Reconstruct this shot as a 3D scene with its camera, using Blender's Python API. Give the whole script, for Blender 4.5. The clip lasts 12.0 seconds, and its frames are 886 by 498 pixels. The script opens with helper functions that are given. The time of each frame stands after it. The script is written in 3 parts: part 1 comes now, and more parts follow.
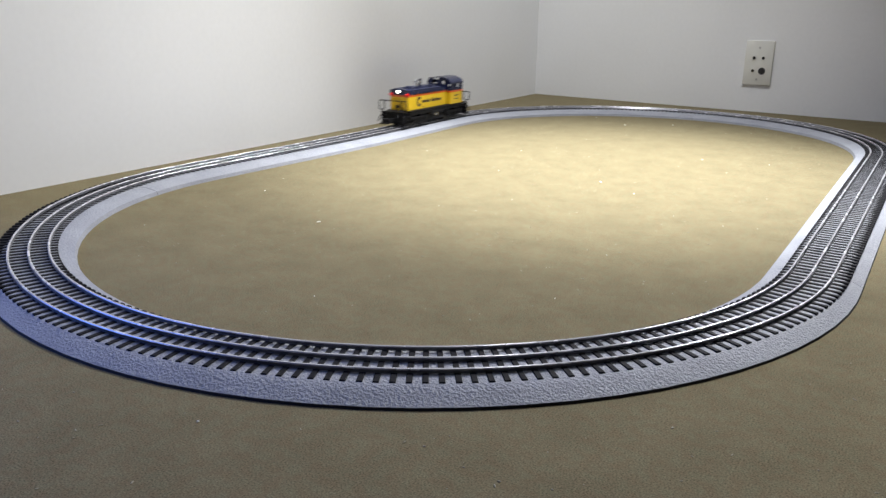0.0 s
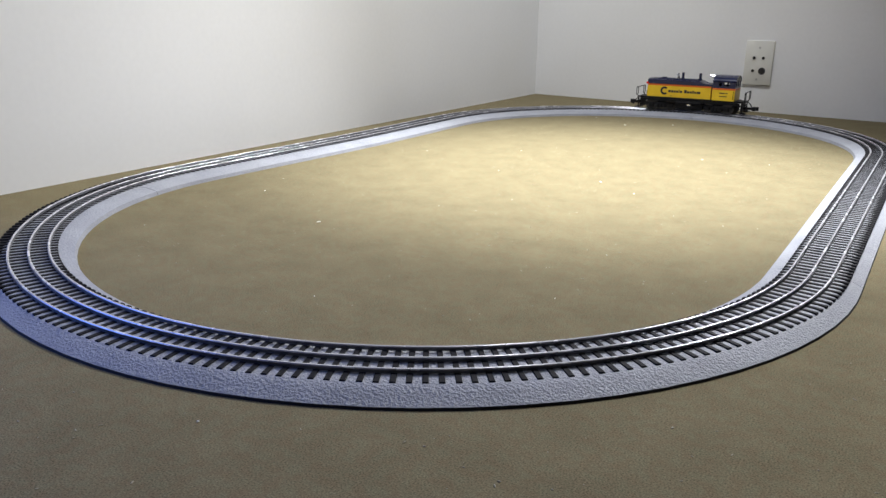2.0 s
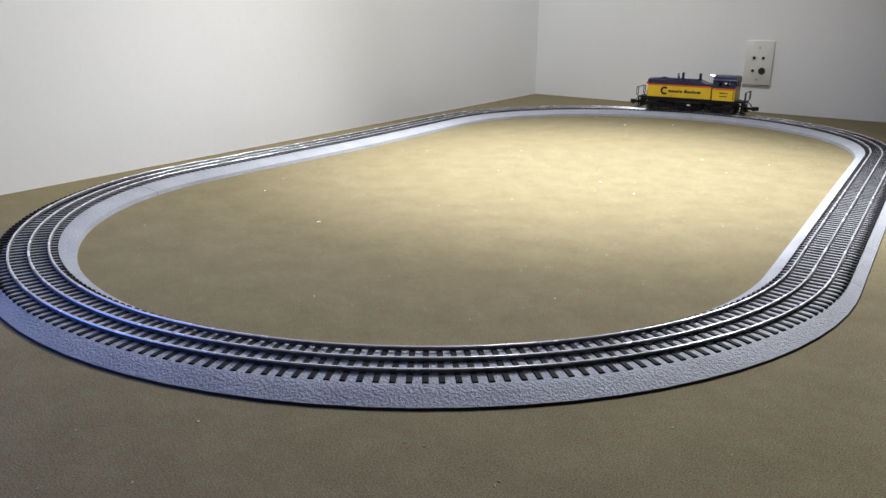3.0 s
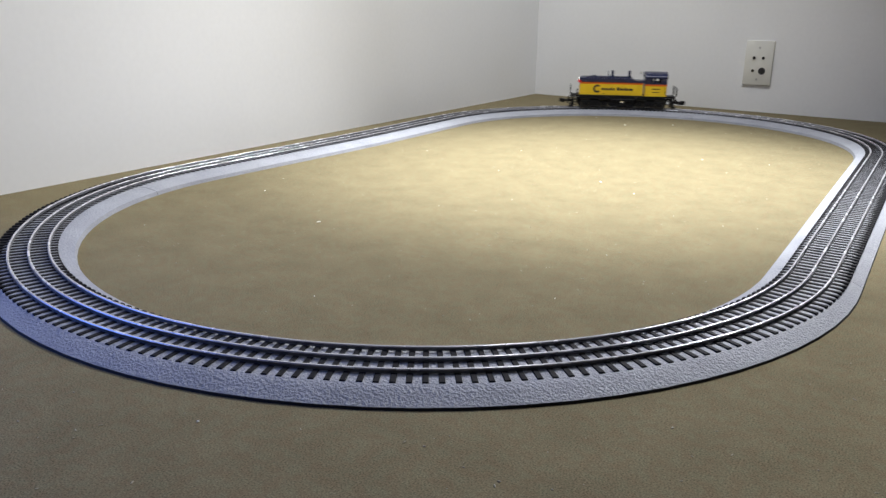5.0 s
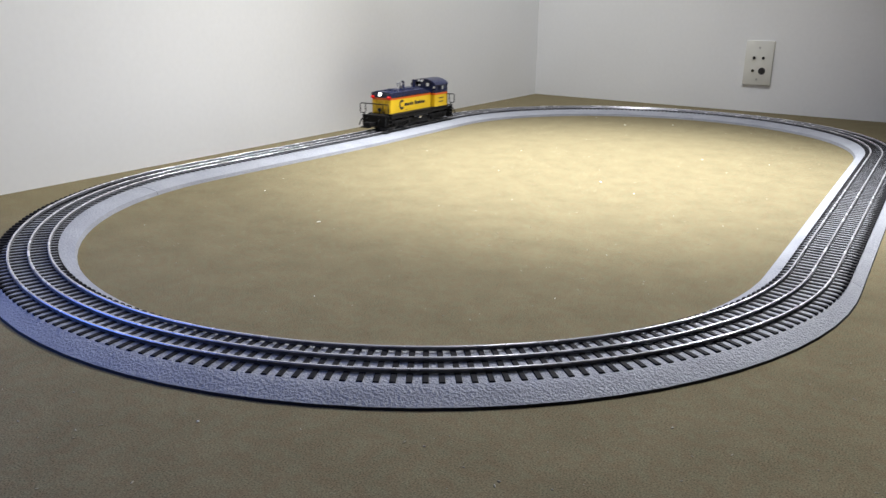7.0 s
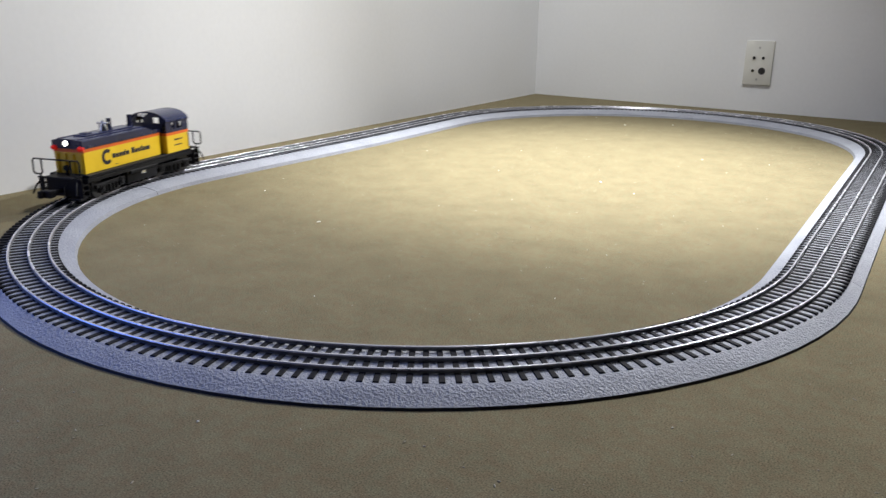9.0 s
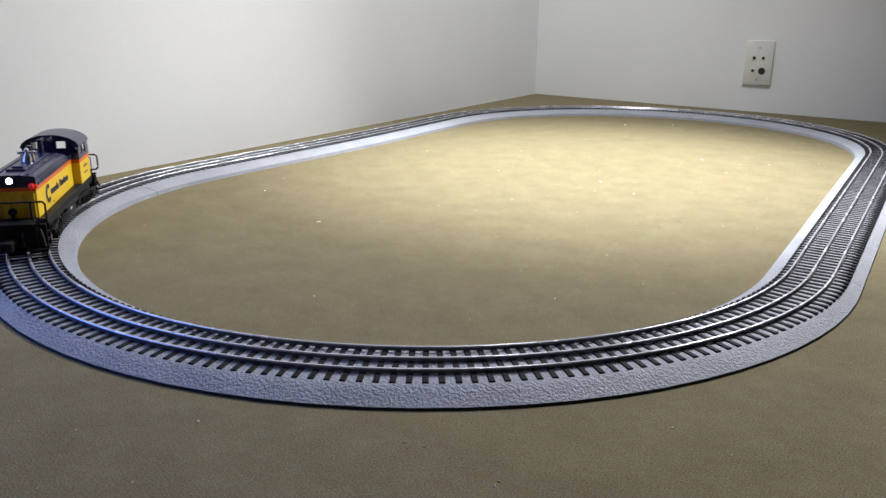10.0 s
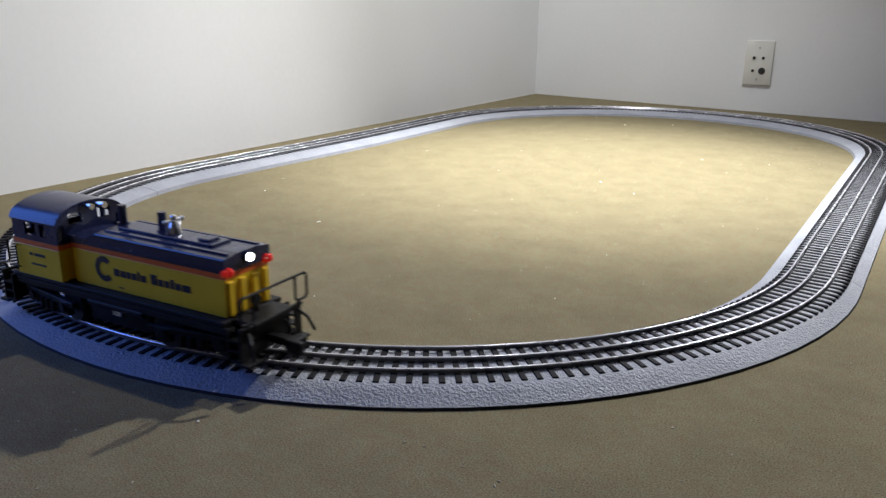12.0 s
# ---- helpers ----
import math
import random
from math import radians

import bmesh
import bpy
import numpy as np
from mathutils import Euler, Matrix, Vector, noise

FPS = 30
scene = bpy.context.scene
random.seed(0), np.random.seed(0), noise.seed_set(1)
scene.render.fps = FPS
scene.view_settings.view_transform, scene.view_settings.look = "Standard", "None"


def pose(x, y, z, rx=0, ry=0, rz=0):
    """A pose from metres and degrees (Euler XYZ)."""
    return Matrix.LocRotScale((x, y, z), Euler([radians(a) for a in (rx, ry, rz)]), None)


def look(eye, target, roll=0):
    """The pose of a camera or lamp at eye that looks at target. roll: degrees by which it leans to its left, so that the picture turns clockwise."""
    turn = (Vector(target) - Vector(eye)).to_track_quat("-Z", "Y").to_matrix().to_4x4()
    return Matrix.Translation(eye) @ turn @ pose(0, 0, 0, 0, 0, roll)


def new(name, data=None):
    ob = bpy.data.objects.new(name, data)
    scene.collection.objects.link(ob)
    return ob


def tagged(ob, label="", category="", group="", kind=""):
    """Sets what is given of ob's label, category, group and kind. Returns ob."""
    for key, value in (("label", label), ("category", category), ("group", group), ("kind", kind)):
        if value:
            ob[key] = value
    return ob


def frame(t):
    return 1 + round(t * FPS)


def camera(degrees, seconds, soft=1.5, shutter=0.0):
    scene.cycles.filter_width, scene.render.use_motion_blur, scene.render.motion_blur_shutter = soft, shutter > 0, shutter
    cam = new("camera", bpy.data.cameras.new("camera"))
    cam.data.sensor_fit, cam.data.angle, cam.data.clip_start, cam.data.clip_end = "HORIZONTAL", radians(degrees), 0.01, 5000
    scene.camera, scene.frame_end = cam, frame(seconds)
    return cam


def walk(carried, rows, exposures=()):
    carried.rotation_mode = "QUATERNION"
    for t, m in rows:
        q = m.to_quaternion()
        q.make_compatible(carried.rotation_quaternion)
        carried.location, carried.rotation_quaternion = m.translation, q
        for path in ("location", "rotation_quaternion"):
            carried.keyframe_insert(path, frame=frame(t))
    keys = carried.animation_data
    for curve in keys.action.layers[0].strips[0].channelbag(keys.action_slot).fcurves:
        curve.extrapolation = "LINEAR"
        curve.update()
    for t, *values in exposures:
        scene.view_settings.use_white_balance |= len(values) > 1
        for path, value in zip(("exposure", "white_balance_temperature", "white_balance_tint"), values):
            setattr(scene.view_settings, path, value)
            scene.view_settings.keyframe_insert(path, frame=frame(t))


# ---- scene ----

# ---- camera: it stands still on the carpet's near side ----
EYE = (0.4771, -1.0594, 0.2250)
TURN, TILT, ROLL = 32.417, 16.995, 0.592
ct, st = math.cos(radians(TURN)), math.sin(radians(TURN))
AIM = (EYE[0] - st, EYE[1] + ct, EYE[2] - math.tan(radians(TILT)))
cam = camera(58.92, 12.0, soft=1.4, shutter=0.5)
walk(cam, [(0.0, look(EYE, AIM, ROLL)), (12.0, look(EYE, AIM, ROLL))])

# ---- light ----
world = bpy.data.worlds.new("world")
scene.world = world
world.use_nodes = True
sky = world.node_tree.nodes.new("ShaderNodeTexSky")
sky.sky_type, sky.sun_disc = "NISHITA", False
sky.sun_elevation, sky.sun_rotation = radians(1), radians(200)
wbg = world.node_tree.nodes["Background"]
wbg.inputs["Strength"].default_value = 0.05
world.node_tree.links.new(sky.outputs[0], wbg.inputs[0])


def lamp(name, kind, energy, colour, m, **more):
    data = bpy.data.lights.new(name, kind)
    data.energy, data.color = energy, colour
    if kind == "SPOT":
        data.spot_size, data.spot_blend, data.shadow_soft_size = more["cone"], more["blend"], more["size"]
    if kind == "AREA":
        data.shape, data.size, data.size_y = "RECTANGLE", more["size"], more["size_y"]
        data.spread = radians(150)
    if kind == "POINT":
        data.shadow_soft_size = more["size"]
    ob = new(name, data)
    ob.matrix_world = m
    return ob


SOUTH = -1.75
# a reflector bulb hanging over the middle of the oval: the hot middle of its beam, the flare round it, and its wide spill
BULB = (0.08, 0.08, 1.55)
lamp("bulb_beam", "SPOT", 300.0, (0.965, 0.99, 1.0), look(BULB, (0.05, 0.07, 0.0)), cone=radians(42), blend=1.0, size=0.03)
lamp("bulb_flare", "SPOT", 31.0, (0.965, 0.99, 1.0), look(BULB, (0.22, -0.10, 0.0)), cone=radians(64), blend=1.0, size=0.03)
lamp("bulb_spill", "SPOT", 98.0, (0.965, 0.985, 1.03), look(BULB, (-0.54, 0.24, 0.0)), cone=radians(92), blend=1.0, size=0.03)
# a lower reflector bulb close to the back wall, turned towards the near bend and the wall by the track
lamp("low_bulb", "SPOT", 122.0, (0.97, 0.98, 1.02), look((0.42, 0.78, 1.05), (0.20, -0.70, 0.0)), cone=radians(80), blend=1.0, size=0.025)
# an unseen blue source beside the near bend, added as an area lamp
lamp("blue_side_lamp", "AREA", 3.8, (0.10, 0.25, 1.0), look((-0.52, -1.05, 0.50), (0.5, -0.95, 0.44)), size=0.44, size_y=0.84)

# ---- materials ----


def mat(name, colour, rough=0.6, metal=0.0, spec=0.5):
    m = bpy.data.materials.new(name)
    m.use_nodes = True
    b = m.node_tree.nodes["Principled BSDF"]
    b.inputs["Base Color"].default_value = (*colour, 1)
    b.inputs["Roughness"].default_value = rough
    b.inputs["Metallic"].default_value = metal
    b.inputs["Specular IOR Level"].default_value = spec
    return m


def grain(m, a, b, scale, detail=4.0, bump=0.0, fine=0.0, depth=0.001, spread=(0.35, 0.65), rough=None, vary=0.22, mottle=None):
    """Two scales of noise between colours a and b, with relief."""
    n, l = m.node_tree.nodes, m.node_tree.links
    p = n["Principled BSDF"]
    co = n.new("ShaderNodeTexCoord")
    big = n.new("ShaderNodeTexNoise")
    big.inputs["Scale"].default_value, big.inputs["Detail"].default_value = scale, detail
    l.new(co.outputs["Object"], big.inputs["Vector"])
    ramp = n.new("ShaderNodeValToRGB")
    ramp.color_ramp.elements[0].position, ramp.color_ramp.elements[1].position = spread
    ramp.color_ramp.elements[0].color, ramp.color_ramp.elements[1].color = (*a, 1), (*b, 1)
    l.new(big.outputs["Fac"], ramp.inputs[0])
    colour = ramp.outputs[0]
    if fine:
        small = n.new("ShaderNodeTexNoise")
        small.inputs["Scale"].default_value, small.inputs["Detail"].default_value = fine, 5.0
        l.new(co.outputs["Object"], small.inputs["Vector"])
        mul = n.new("ShaderNodeMapRange")
        mul.inputs["From Min"].default_value, mul.inputs["From Max"].default_value = 0.3, 0.7
        mul.inputs["To Min"].default_value, mul.inputs["To Max"].default_value = 1 - vary, 1 + vary
        l.new(small.outputs["Fac"], mul.inputs["Value"])
        mix = n.new("ShaderNodeVectorMath")
        mix.operation = "SCALE"
        l.new(colour, mix.inputs[0])
        l.new(mul.outputs[0], mix.inputs["Scale"])
        colour = mix.outputs[0]
        if mottle:
            mid = n.new("ShaderNodeTexNoise")
            mid.inputs["Scale"].default_value, mid.inputs["Detail"].default_value = mottle[0], 3.0
            l.new(co.outputs["Object"], mid.inputs["Vector"])
            tint = n.new("ShaderNodeValToRGB")
            tint.color_ramp.elements[0].position, tint.color_ramp.elements[1].position = 0.36, 0.64
            k = mottle[1]
            tint.color_ramp.elements[0].color, tint.color_ramp.elements[1].color = (1.0, 1 - 1.2 * k, 1 - 1.4 * k, 1), (1.0, 1.0, 1.0, 1)
            tone = n.new("ShaderNodeVectorMath")
            tone.operation = "MULTIPLY"
            l.new(mid.outputs["Fac"], tint.inputs[0])
            l.new(colour, tone.inputs[0])
            l.new(tint.outputs[0], tone.inputs[1])
            colour = tone.outputs[0]
        if bump:
            bp = n.new("ShaderNodeBump")
            bp.inputs["Strength"].default_value, bp.inputs["Distance"].default_value = bump, depth
            l.new(small.outputs["Fac"], bp.inputs["Height"])
            l.new(bp.outputs[0], p.inputs["Normal"])
    l.new(colour, p.inputs["Base Color"])
    if rough:
        rr = n.new("ShaderNodeMapRange")
        rr.inputs["To Min"].default_value, rr.inputs["To Max"].default_value = rough
        l.new(big.outputs["Fac"], rr.inputs["Value"])
        l.new(rr.outputs[0], p.inputs["Roughness"])
    return m


def glow(m, colour, strength):
    b = m.node_tree.nodes["Principled BSDF"]
    b.inputs["Emission Color"].default_value = (*colour, 1)
    b.inputs["Emission Strength"].default_value = strength
    return m


CARPET = grain(mat("carpet", (0.3, 0.25, 0.13), 0.95, 0, 0.1), (0.155, 0.137, 0.080), (0.186, 0.165, 0.097), 26.0, 14.0, bump=0.012, fine=1000.0, depth=0.0005, spread=(0.28, 0.72), vary=0.48, mottle=(130.0, 0.09))
WALL = grain(mat("wall_paint", (0.78, 0.78, 0.77), 0.75, 0, 0.25), (0.76, 0.76, 0.755), (0.80, 0.80, 0.795), 2.5, 3.0, bump=0.03, fine=120.0, depth=0.0005, vary=0.012)
# for the unseen walls, dark so that they bounce little light
DIMWALL = grain(mat("low_bounce_wall", (0.2, 0.17, 0.14), 0.8), (0.095, 0.08, 0.065), (0.12, 0.10, 0.085), 2.5, 3.0)
CEIL = mat("ceiling_paint", (0.62, 0.61, 0.60), 0.9)
BED = grain(mat("grey_ballast_foam", (0.36, 0.37, 0.40), 0.6, 0, 0.5), (0.262, 0.272, 0.308), (0.304, 0.314, 0.350), 24.0, 3.0, bump=0.65, fine=520.0, depth=0.0028, vary=0.14)
# dark foam edge; the contact shadow along the carpet is in this colour too
BEDEDGE = mat("foam_edge_with_shade", (0.022, 0.022, 0.026), 0.9)
TIE = grain(mat("tie_plastic", (0.012, 0.012, 0.013), 0.7, 0, 0.12), (0.008, 0.008, 0.010), (0.018, 0.017, 0.019), 60.0, 3.0, fine=700.0, bump=0.3, depth=0.0004)
RAIL = grain(mat("rail_steel", (0.55, 0.56, 0.58), 0.3, 0.6), (0.58, 0.57, 0.61), (0.70, 0.69, 0.73), 45.0, 3.0, rough=(0.18, 0.34))
RAILSIDE = grain(mat("blackened_rail_side", (0.06, 0.06, 0.065), 0.4, 0.6), (0.12, 0.12, 0.13), (0.20, 0.20, 0.215), 60.0, 3.0, rough=(0.35, 0.55))
NAVY = grain(mat("navy_paint", (0.012, 0.016, 0.05), 0.32), (0.009, 0.012, 0.044), (0.013, 0.018, 0.060), 40.0, 3.0, rough=(0.20, 0.32))
YELLOW = grain(mat("yellow_paint", (0.80, 0.52, 0.016), 0.38), (0.76, 0.49, 0.014), (0.82, 0.545, 0.020), 40.0, 3.0, rough=(0.32, 0.45))
ORANGE = mat("orange_paint", (0.72, 0.13, 0.012), 0.4)
BLACK = grain(mat("black_frame", (0.012, 0.012, 0.014), 0.5, 0, 0.2), (0.004, 0.004, 0.005), (0.010, 0.0095, 0.010), 80.0, 3.0, rough=(0.4, 0.65))
CHROME = mat("chrome", (0.82, 0.82, 0.84), 0.22, 1.0)
STEELY = mat("dark_wheel_steel", (0.06, 0.058, 0.056), 0.4, 0.8)
LAMPW = glow(mat("headlight_lens", (0.9, 0.9, 0.88), 0.2), (1.0, 0.97, 0.90), 12.0)
LENSR = glow(mat("red_marker_lens", (0.55, 0.012, 0.012), 0.15), (1.0, 0.03, 0.02), 0.18)
INK = mat("navy_lettering", (0.010, 0.011, 0.022), 0.45)
PLATE = grain(mat("ivory_plastic", (0.70, 0.69, 0.63), 0.4), (0.68, 0.67, 0.61), (0.72, 0.71, 0.65), 30.0, 2.0)
SCREW = mat("painted_screw", (0.46, 0.45, 0.41), 0.35)
HOLE_SHADE = mat("shaded_opening", (0.02, 0.018, 0.016), 0.7)
LINT = mat("white_lint", (0.75, 0.73, 0.66), 0.9)
FIBRE = mat("pale_fibre", (0.34, 0.31, 0.23), 0.9)

# ---- mesh helpers ----


def mesh_of(bm, name, material, smooth=None):
    me = bpy.data.meshes.new(name)
    bmesh.ops.recalc_face_normals(bm, faces=bm.faces)
    bm.to_mesh(me)
    bm.free()
    me.materials.append(material)
    if smooth is not None:
        me.shade_smooth()
        me.set_sharp_from_angle(angle=radians(smooth))
    return me


def part(name, bm, material, parent=None, label="", smooth=None, at=None):
    ob = new(name, mesh_of(bm, name, material, smooth))
    if parent:
        ob.parent = parent
    if at is not None:
        ob.matrix_basis = at
    if label:
        tagged(ob, label)
    return ob


def thing(name, label, category, group="", kind=""):
    return tagged(new(name), label, category, group, kind)


def box(bm, x0, x1, y0, y1, z0, z1, bevel=0.0):
    r = bmesh.ops.create_cube(bm, size=1.0, matrix=Matrix.Translation(((x0 + x1) / 2, (y0 + y1) / 2, (z0 + z1) / 2)) @ Matrix.Diagonal((x1 - x0, y1 - y0, z1 - z0, 1)))
    if bevel:
        es = list({e for v in r["verts"] for e in v.link_edges})
        bmesh.ops.bevel(bm, geom=es, offset=bevel, segments=2, affect="EDGES", profile=0.5)
    return bm


def boxes(*dims, bevel=0.0):
    bm = bmesh.new()
    for d in dims:
        box(bm, *d, bevel=bevel)
    return bm


def rod(bm, a, b, r, n=10, r2=None):
    a, b = Vector(a), Vector(b)
    m = Matrix.Translation((a + b) / 2) @ (b - a).to_track_quat("Z", "Y").to_matrix().to_4x4()
    bmesh.ops.create_cone(bm, cap_ends=True, segments=n, radius1=r, radius2=r if r2 is None else r2, depth=(b - a).length, matrix=m)
    return bm


def rods(pts, r, n=8):
    bm = bmesh.new()
    for a, b in zip(pts[:-1], pts[1:]):
        rod(bm, a, b, r, n)
    for p in pts:
        bmesh.ops.create_icosphere(bm, subdivisions=1, radius=r * 1.02, matrix=Matrix.Translation(p))
    return bm


def prism(outline, axis, a, b):
    """A flat outline of (u, v), pushed from a to b along the axis x or y."""
    bm = bmesh.new()
    put = (lambda u, v, w: (w, u, v)) if axis == "x" else (lambda u, v, w: (u, w, v))
    lo = [bm.verts.new(put(u, v, a)) for u, v in outline]
    hi = [bm.verts.new(put(u, v, b)) for u, v in outline]
    n = len(outline)
    bm.faces.new(lo)
    bm.faces.new(hi[::-1])
    for i in range(n):
        bm.faces.new((lo[i], hi[i], hi[(i + 1) % n], lo[(i + 1) % n]))
    return bm


# ---- the track's plan: two straights and two half circles ----
R, HALF = 0.4019, 0.34205
ARC = math.pi * R
LOOP = 4 * HALF + 2 * ARC
BED_Z, TIE_Z, RAIL_Z = 0.0085, 0.0093, 0.0123


def bow(y):
    """How far the straight by the wall bulges inwards at y, and its slope."""
    f = max(0.0, 1 - (y / HALF) ** 2)
    return 0.008 * f ** 2, -0.032 * f * y / HALF ** 2


def on_track(s, off=0.0):
    """The place and heading at s metres, counter-clockwise from the far end of the straight by the wall; off: outwards."""
    s %= LOOP
    r = R + off
    if s < 2 * HALF:
        b, slope = bow(HALF - s)
        return Vector((b - r, HALF - s)), math.atan2(-1.0, -slope)
    s -= 2 * HALF
    if s < ARC:
        a = math.pi + s / R
        return Vector((r * math.cos(a), -HALF + r * math.sin(a))), a + math.pi / 2
    s -= ARC
    if s < 2 * HALF:
        return Vector((r, -HALF + s)), math.pi / 2
    a = (s - 2 * HALF) / R
    return Vector((r * math.cos(a), HALF + r * math.sin(a))), a + math.pi / 2


# ---- the room ----
WX, WY, EX, SY, TOP = -0.490, 0.970, 4.2, SOUTH, 2.4
BACK = pose(-0.516, WY, 0, 0, 0, -4.9)
SIDE = pose(WX, -0.60, 0, 0, 0, 0.7)


def room():
    bm = bmesh.new()
    box(bm, WX - 0.06, EX, SY, WY + 0.05, -0.04, 0.0)
    for v in bm.verts:
        if v.co.x > 0 and v.co.y > 0:
            v.co.y -= (EX - WX) * math.tan(radians(4.9))
    tagged(part("floor", bm, CARPET), "tan short-pile carpet lying flat under the track", "carpet", kind="structure")
    # the wall by the track, with an opening added out of view for the blue lamp; its own y runs along it
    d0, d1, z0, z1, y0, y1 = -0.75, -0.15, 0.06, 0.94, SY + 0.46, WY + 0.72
    tagged(part("wall_west", boxes((-0.12, 0.0, d1, y1, -0.04, TOP), (-0.12, 0.0, y0, d0, -0.04, TOP), (-0.12, 0.0, d0, d1, z1, TOP), (-0.12, 0.0, d0, d1, -0.04, z0)), WALL, at=SIDE), "white painted plaster wall with an unseen opening added for the blue lamp", "wall", kind="structure")
    tagged(part("wall_north", boxes((-0.10, EX + 0.70, 0.0, 0.12, -0.04, TOP)), WALL, at=BACK), "white painted plaster wall with an ivory jack plate", "wall", kind="structure")
    # added out of view to close the room; their tones set the bounce
    tagged(part("wall_east", boxes((EX, EX + 0.12, SY - 0.12, WY - 0.30, -0.04, TOP)), DIMWALL), "plain unseen wall, dark brown to keep bounced light low", "wall", kind="structure")
    tagged(part("wall_south", boxes((WX - 0.12, EX, SY - 0.12, SY, -0.04, TOP)), DIMWALL), "plain unseen wall, dark brown to keep bounced light low", "wall", kind="structure")
    tagged(part("ceiling", boxes((WX - 0.16, EX + 0.12, SY - 0.12, WY + 0.15, TOP, TOP + 0.1)), CEIL), "plain grey ceiling", "ceiling", kind="structure")


room()

# ---- roadbed: a ring of grey foam strips under the track, butted end to end ----


def stadium(cx, cy, half, r, u):
    """A point of a stadium outline, u from 0 to 4: wall straight, near bend, right straight, far bend."""
    k, f = int(u) % 4, u - int(u)
    if k == 0:
        y = cy + half - 2 * half * f
        return Vector((cx - r + bow(y)[0], y))
    if k == 1:
        a = math.pi * (1 + f)
        return Vector((cx + r * math.cos(a), cy - half + r * math.sin(a)))
    if k == 2:
        return Vector((cx + r, cy - half + 2 * half * f))
    a = math.pi * f
    return Vector((cx + r * math.cos(a), cy + half + r * math.sin(a)))


def roadbed(u0, u1, label):
    n = max(4, int((u1 - u0) * 44))
    bm = bmesh.new()
    rows = []
    gap = 0.0005
    cols = 16
    for i in range(n + 1):
        u = u0 + gap + (u1 - u0 - 2 * gap) * i / n
        o, q = stadium(0.0099, -0.00875, 0.34875, 0.4317, u), stadium(0.0099, -0.0194, 0.3381, 0.3562, u)
        row = []
        for j in range(cols + 1):
            f = j / cols
            p = o.lerp(q, f)
            z = BED_Z + 0.0002 * noise.noise((p.x * 60, p.y * 60, 3.1))
            z -= 0.0066 * max(0.0, 1 - f / 0.2) + 0.0039 * max(0.0, 1 - (1 - f) / 0.2)
            row.append(bm.verts.new((p.x, p.y, z)))
        o2, q2 = o + (o - q).normalized() * 0.0006, q + (q - o).normalized() * 0.0015
        rows.append([bm.verts.new((o2.x, o2.y, 0.0))] + row + [bm.verts.new((q2.x, q2.y, 0.0))])
    # outer edge only, darkened to carry the shadow line at the carpet
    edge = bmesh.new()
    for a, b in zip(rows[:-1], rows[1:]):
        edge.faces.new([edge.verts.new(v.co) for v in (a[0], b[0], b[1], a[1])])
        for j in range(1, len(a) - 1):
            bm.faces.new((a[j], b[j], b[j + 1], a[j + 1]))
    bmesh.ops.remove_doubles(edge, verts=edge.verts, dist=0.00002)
    bm.faces.new(rows[0])
    bm.faces.new(rows[-1][::-1])
    strip = thing("roadbed_strip", label, "roadbed", "roadbed strips under the track")
    part("ballast_top", bm, BED, strip, smooth=30)
    part("cut_edge", edge, BEDEDGE, strip, "dark cut foam edge with contact shadow in its colour", smooth=30)


def roadbeds():
    for u0, u1 in ((0.0, 0.5), (0.5, 1.08), (1.08, 2.03), (2.03, 2.6), (2.6, 3.5), (3.5, 4.0)):
        bend = int(u0 + 0.4) in (1, 3)
        roadbed(u0, u1, ("curved" if bend else "straight") + " grey foam roadbed strip with gritty ballast texture")


roadbeds()

# ---- track sections ----
RAIL_OUT = ((-0.0013, 0.0), (0.0013, 0.0), (0.0013, 0.0003), (0.0005, 0.0005), (0.0005, 0.0016), (0.0011, 0.0018), (0.0012, 0.0022), (0.0007, 0.0030), (-0.0007, 0.0030), (-0.0012, 0.0022), (-0.0011, 0.0018), (-0.0005, 0.0016), (-0.0005, 0.0005), (-0.0013, 0.0003))
TIE_IN, TIE_OUT = 0.0244, 0.0298
PITCH = LOOP / 413


def tie_mesh():
    bm = bmesh.new()
    w, t = 0.0020, TIE_Z
    v = [bm.verts.new((x * (w - c), (TIE_IN - c) if y > 0 else -(TIE_OUT - c), z)) for z, c in ((BED_Z - 0.0015, 0.0), (t - 0.0004, 0.0), (t, 0.0004)) for x, y in ((-1, -1), (1, -1), (1, 1), (-1, 1))]
    for a, b in ((0, 4), (4, 8)):
        for i in range(4):
            bm.faces.new((v[a + i], v[a + (i + 1) % 4], v[b + (i + 1) % 4], v[b + i]))
    bm.faces.new(v[8:12])
    return mesh_of(bm, "tie", TIE)


def rail(s0, s1, off, parent, label=""):
    bm = bmesh.new()
    n = max(2, int((s1 - s0) / 0.012))
    rings = []
    for i in range(n + 1):
        s = s0 + 0.0001 + (s1 - s0 - 0.0002) * i / n
        p, h = on_track(s, off)
        side = Vector((math.sin(h), -math.cos(h)))
        rings.append([bm.verts.new((p.x + side.x * u, p.y + side.y * u, TIE_Z + v)) for u, v in RAIL_OUT])
    m = len(RAIL_OUT)
    for a, b in zip(rings[:-1], rings[1:]):
        for j in range(m):
            f = bm.faces.new((a[j], b[j], b[(j + 1) % m], a[(j + 1) % m]))
            f.material_index = 0 if j in (6, 7, 8) else 1
    for ring in (rings[0], rings[-1][::-1]):
        bm.faces.new(ring).material_index = 1
    ob = part("rail", bm, RAIL, parent, label, smooth=62)
    ob.data.materials.append(RAILSIDE)
    return ob


